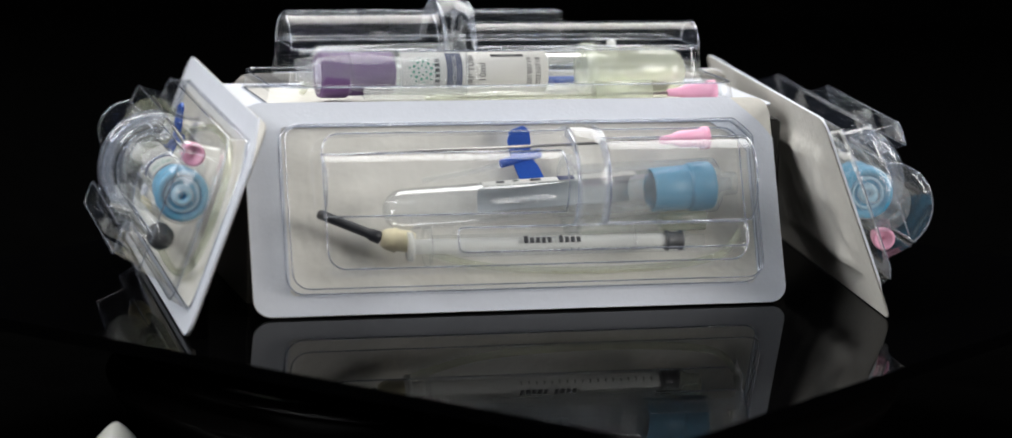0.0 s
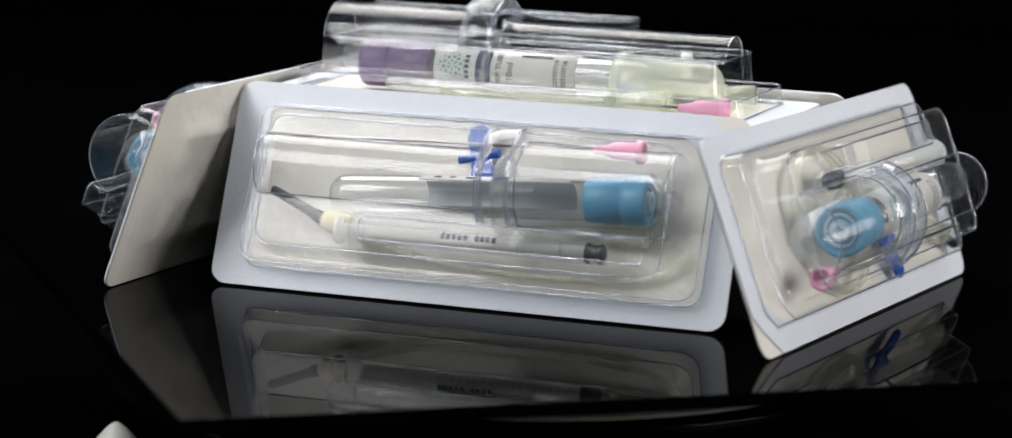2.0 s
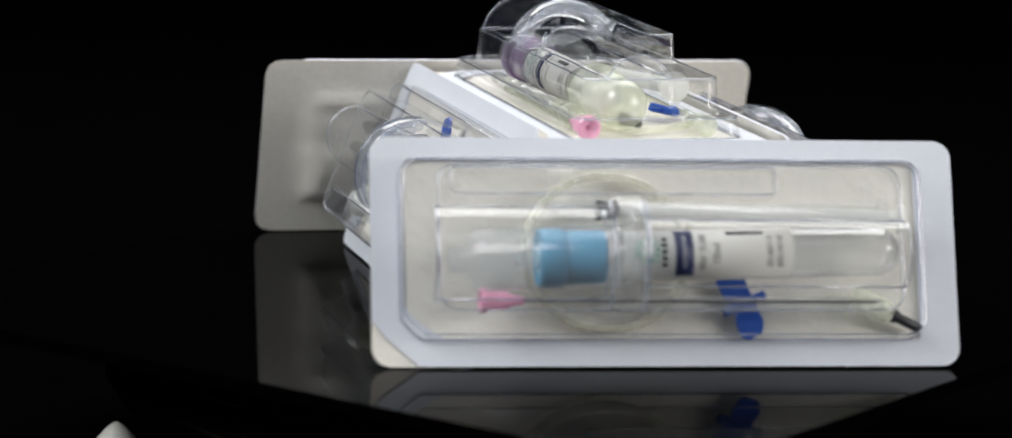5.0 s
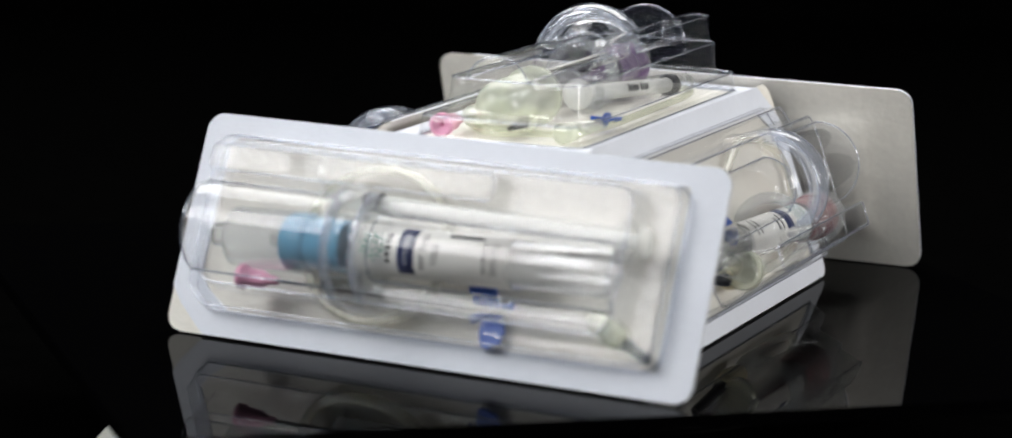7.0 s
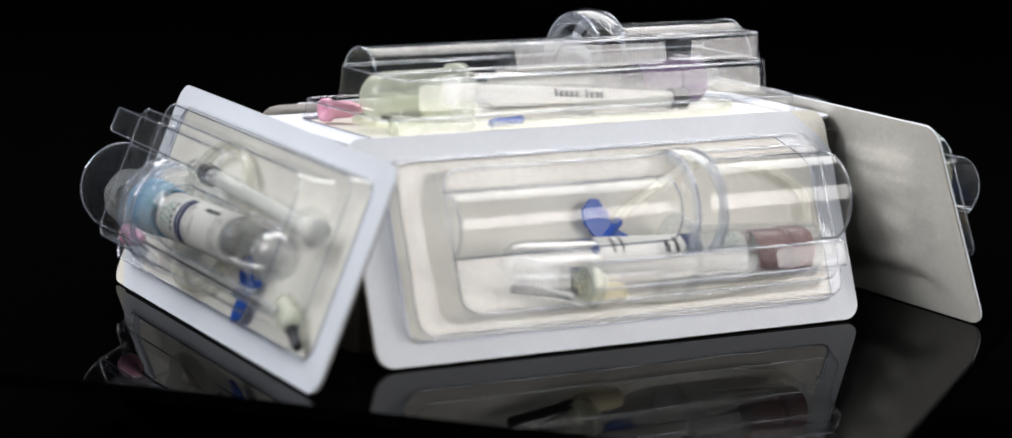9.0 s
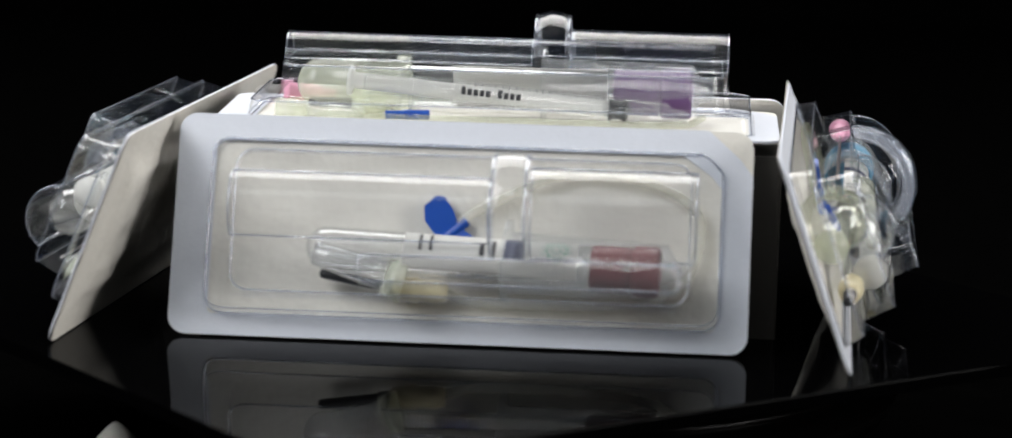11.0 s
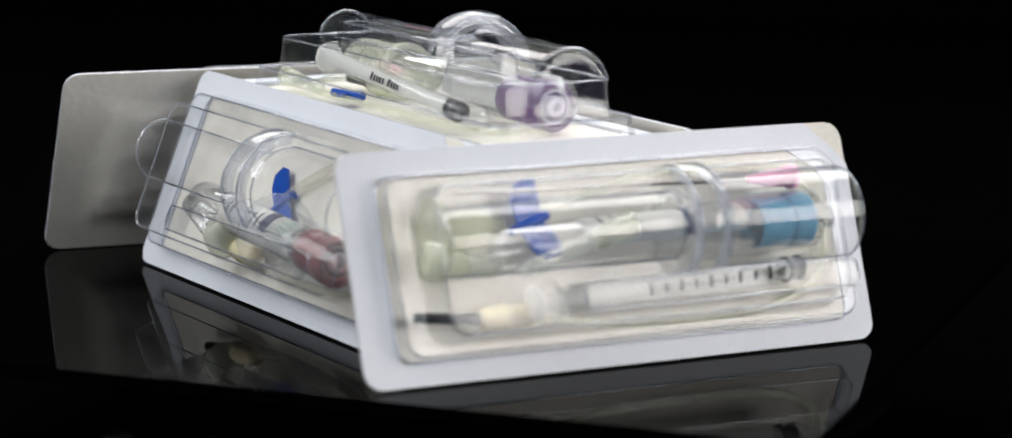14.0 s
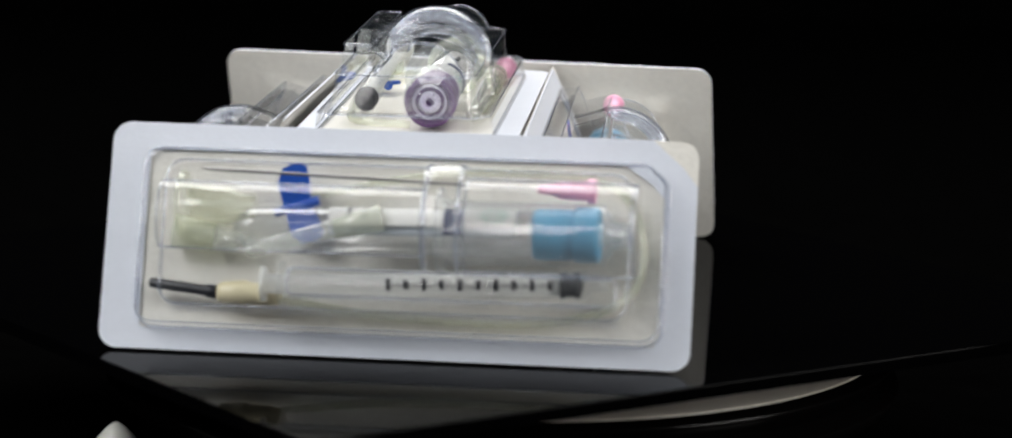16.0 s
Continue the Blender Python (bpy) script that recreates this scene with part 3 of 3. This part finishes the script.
tubing(pack_a, [(-40, -15, 4), (-15, -22, 3), (20, -24.5, 3), (55, -23.5, 3), (72, -20, 3), (80, -12, 3)], 1.3, "pale yellowish tubing along the edge", PALE_TUBING)
tubing(pack_a, [(-36, 7.5, 8), (-18, 10.5, 7), (-2, 14.5, 6)], 0.9, "thin clear tubing", SYRINGE)
capped_needle(pack_a, (20, -10, 4), (66, -7, 4))
holder(pack_a, (14.5, 0.6, 11.8), (76, 3.6, 12.2), 10.4)

# pack b
blood_tube(pack_b, (-73, 2.2, 15.5), (44.8, 5.2, 16.5), BLUE, "labelled empty tube with light blue stopper", "light blue rubber stopper", 7.9, 21.5, (36.5, 91), (5, 185), False,
           label_marks(91, 90))
needle(pack_b, (-67.7, 18.3, 13), (49, 18.1, 13), (63, 18.2, 13))
syringe(pack_b, (-70, -9.4, 10), (40, -12.4, 10), 3.9, "slim clear syringe lying beside the tube", 0.80)
butterfly(pack_b, (-24, 17.5, 2.6), 24, 0.85, 6)
part("needle_cover", lathe((-69, 18.6, 9.2), (49, 18.1, 9.4), [(0, 0), (0, 1.6), (1, 2.1), (70, 2.6), (96, 2.8), (96, 0)], 16), FROST, pack_b, "clear cover over the needle")
sheathed_needle(pack_b, (-82.1, 26.1, 5), (-72.8, 21.4, 5), (-60, 15, 5), "black-sheathed needle with pale green hub", GREENISH)
tubing(pack_b, [(20.6 + 26.5 * math.cos(g * 0.42), 1 + 25 * math.sin(g * 0.42), 2.5 + 0.12 * g) for g in range(0, 31)], 1.4, "cream tubing wound in a coil")
holder(pack_b, (14, 4.6, 16.2), (73, 6.0, 16.8), 10.6)

# pack c
blood_tube(pack_c, (-49.8, -8.0, 9.5), (66.8, -13.2, 13.5), RED, "labelled empty tube with dark red stopper", "dark red rubber stopper", 6.9, 22.5, (33, 90), (38, 165), False,
           [("band", 66, (85, 165), 6.5), ("dots", 83, 125, 0), ("bar", 38, (95, 150), 1.0), ("bar", 41.5, (95, 150), 1.0), ("bar", 58, (90, 130), 1.6), ("bar", 62, (90, 140), 1.2)])
butterfly(pack_c, (-3.3, -0.8, 2.2), 39, 0.95, 4)
sheathed_needle(pack_c, (-45.5, -16.0, 5), (-21, -20.2, 5), (-3, -21, 5))
tubing(pack_c, [(-1, 2.5, 2.4), (9, 9, 2.6), (36, 20.6, 3), (64, 17.6, 3), (79.3, 6.0, 3), (73, -16.1, 3), (50, -23, 3), (10, -24, 3), (-5, -21, 4)], 1.6)
holder(pack_c, (16, -11.2, 12), (77, -13.8, 14.2), 10.2)
capped_needle(pack_c, (-47, -10.5, 13), (-17, -19.0, 11), 4.2, "needle under a wide clear cover", 0.1, GLASS)

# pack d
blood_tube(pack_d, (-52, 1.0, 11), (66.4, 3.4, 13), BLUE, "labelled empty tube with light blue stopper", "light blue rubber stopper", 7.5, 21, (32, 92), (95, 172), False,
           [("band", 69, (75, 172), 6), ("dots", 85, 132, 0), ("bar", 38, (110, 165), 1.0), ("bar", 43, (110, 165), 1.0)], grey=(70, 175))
needle(pack_d, (-63.3, 20.2, 14), (46, 17.4, 14), (64.5, 17.4, 14))
butterfly(pack_d, (-32.5, 10.5, 5), 18, 1.0, 12)
sheathed_needle(pack_d, (-79.4, -16.4, 6), (-56.5, -18.8, 6), (-36.0, -19.0, 7))
syringe(pack_d, (-35, -16.4, 14), (70, -12.6, 14), 4.6, "clear syringe with black graduations", 0.855, 10, 80, 0, 40)
holder(pack_d, (15, 2.4, 13), (76, 3.6, 13.4), 10.6)
capped_needle(pack_d, (-45.7, -6.9, 18), (-3.0, 5.6, 18))
holder(pack_d, (-70, 9, 9), (-46, 9, 9), 7, "pale green tube holder end", PALE_TUBING)
capped_needle(pack_d, (-46, -3, 5), (-72, 1, 6), 3.4, "cream-coloured needle cover", 0.5)
tubing(pack_d, [(-36, -20, 4), (0, -24, 3), (50, -24, 3), (76, -14, 3), (79, 6, 3), (66, 22, 3), (20, 24, 3), (-30, 14, 4)], 1.3, "pale yellowish tubing along the edge", PALE_TUBING)

# pack t
blood_tube(pack_t, (-46, 6.5, 9.6), (66, 6.5, 9.6), PURPLE, "labelled empty tube with violet stopper", "violet rubber stopper", 7.2, 27, (28.5, 82.5), (85, 255), False,
           label_marks(82.5, 165), grey=(85, 255), under=LABEL)
syringe(pack_t, (-45, -16, 13.5), (65, -18, 5.0), 4.1, "clear syringe lying aslant", 0.755, 0, 60, 9, 24, 0.30, 15)
holder(pack_t, (14, 6.5, 11), (74, 6.5, 11), 9.6)
green_dome(pack_t, (-32, 6.6, 9.6), (-71.5, 6.6, 9.6), 8.8)
capped_needle(pack_t, (52, 20, 4), (-54, 20, 4), 2.4, "needle under a long clear cover with green hub", 0.18)
capped_needle(pack_t, (-45, -22, 3.5), (-75, -20, 4), 2.2)
needle(pack_t, (20, 21, 2.5), (-60, 22.5, 3.5), (-78, 22, 4))
butterfly(pack_t, (-30, -19, 3), 15, 0.4, 5)
sheathed_needle(pack_t, (-67, 1.5, 3.4), (-52, 2.5, 3.4), (-40, 4, 3.6), "black-sheathed needle under the green cover", GREENISH)
tubing(pack_t, [(70, 0, 2.5), (60, -20, 2.5), (10, -23, 2.5), (-50, -22, 2.5), (-70, -8, 2.5), (-72, 10, 2.5), (-40, 22, 2.5), (30, 22, 2.5)], 1.3, "pale yellowish tubing along the edge", PALE_TUBING)

# small white thing on the table
knob = part("white_knob", lathe((-127.5, -92, -61), (-127.5, -92, 1), [(0, 0), (0, 11), (4, 11), (6, 9.6), (22, 8.6), (26, 6.6), (29.5, 3.4), (31.2, 1.2), (31.6, 0)], 32), WHITE, None)
tagged(knob, "small off-white rounded plastic knob on the table", "knob")


# ---- what turns ----
def motions():
    for ob, m in SPINNING:
        walk(ob, [(k * 0.5, pose(0, 0, 0, 0, 0, -TURN_RATE * (k * 0.5 - TURN_START)) @ m) for k in range(33)])


motions()
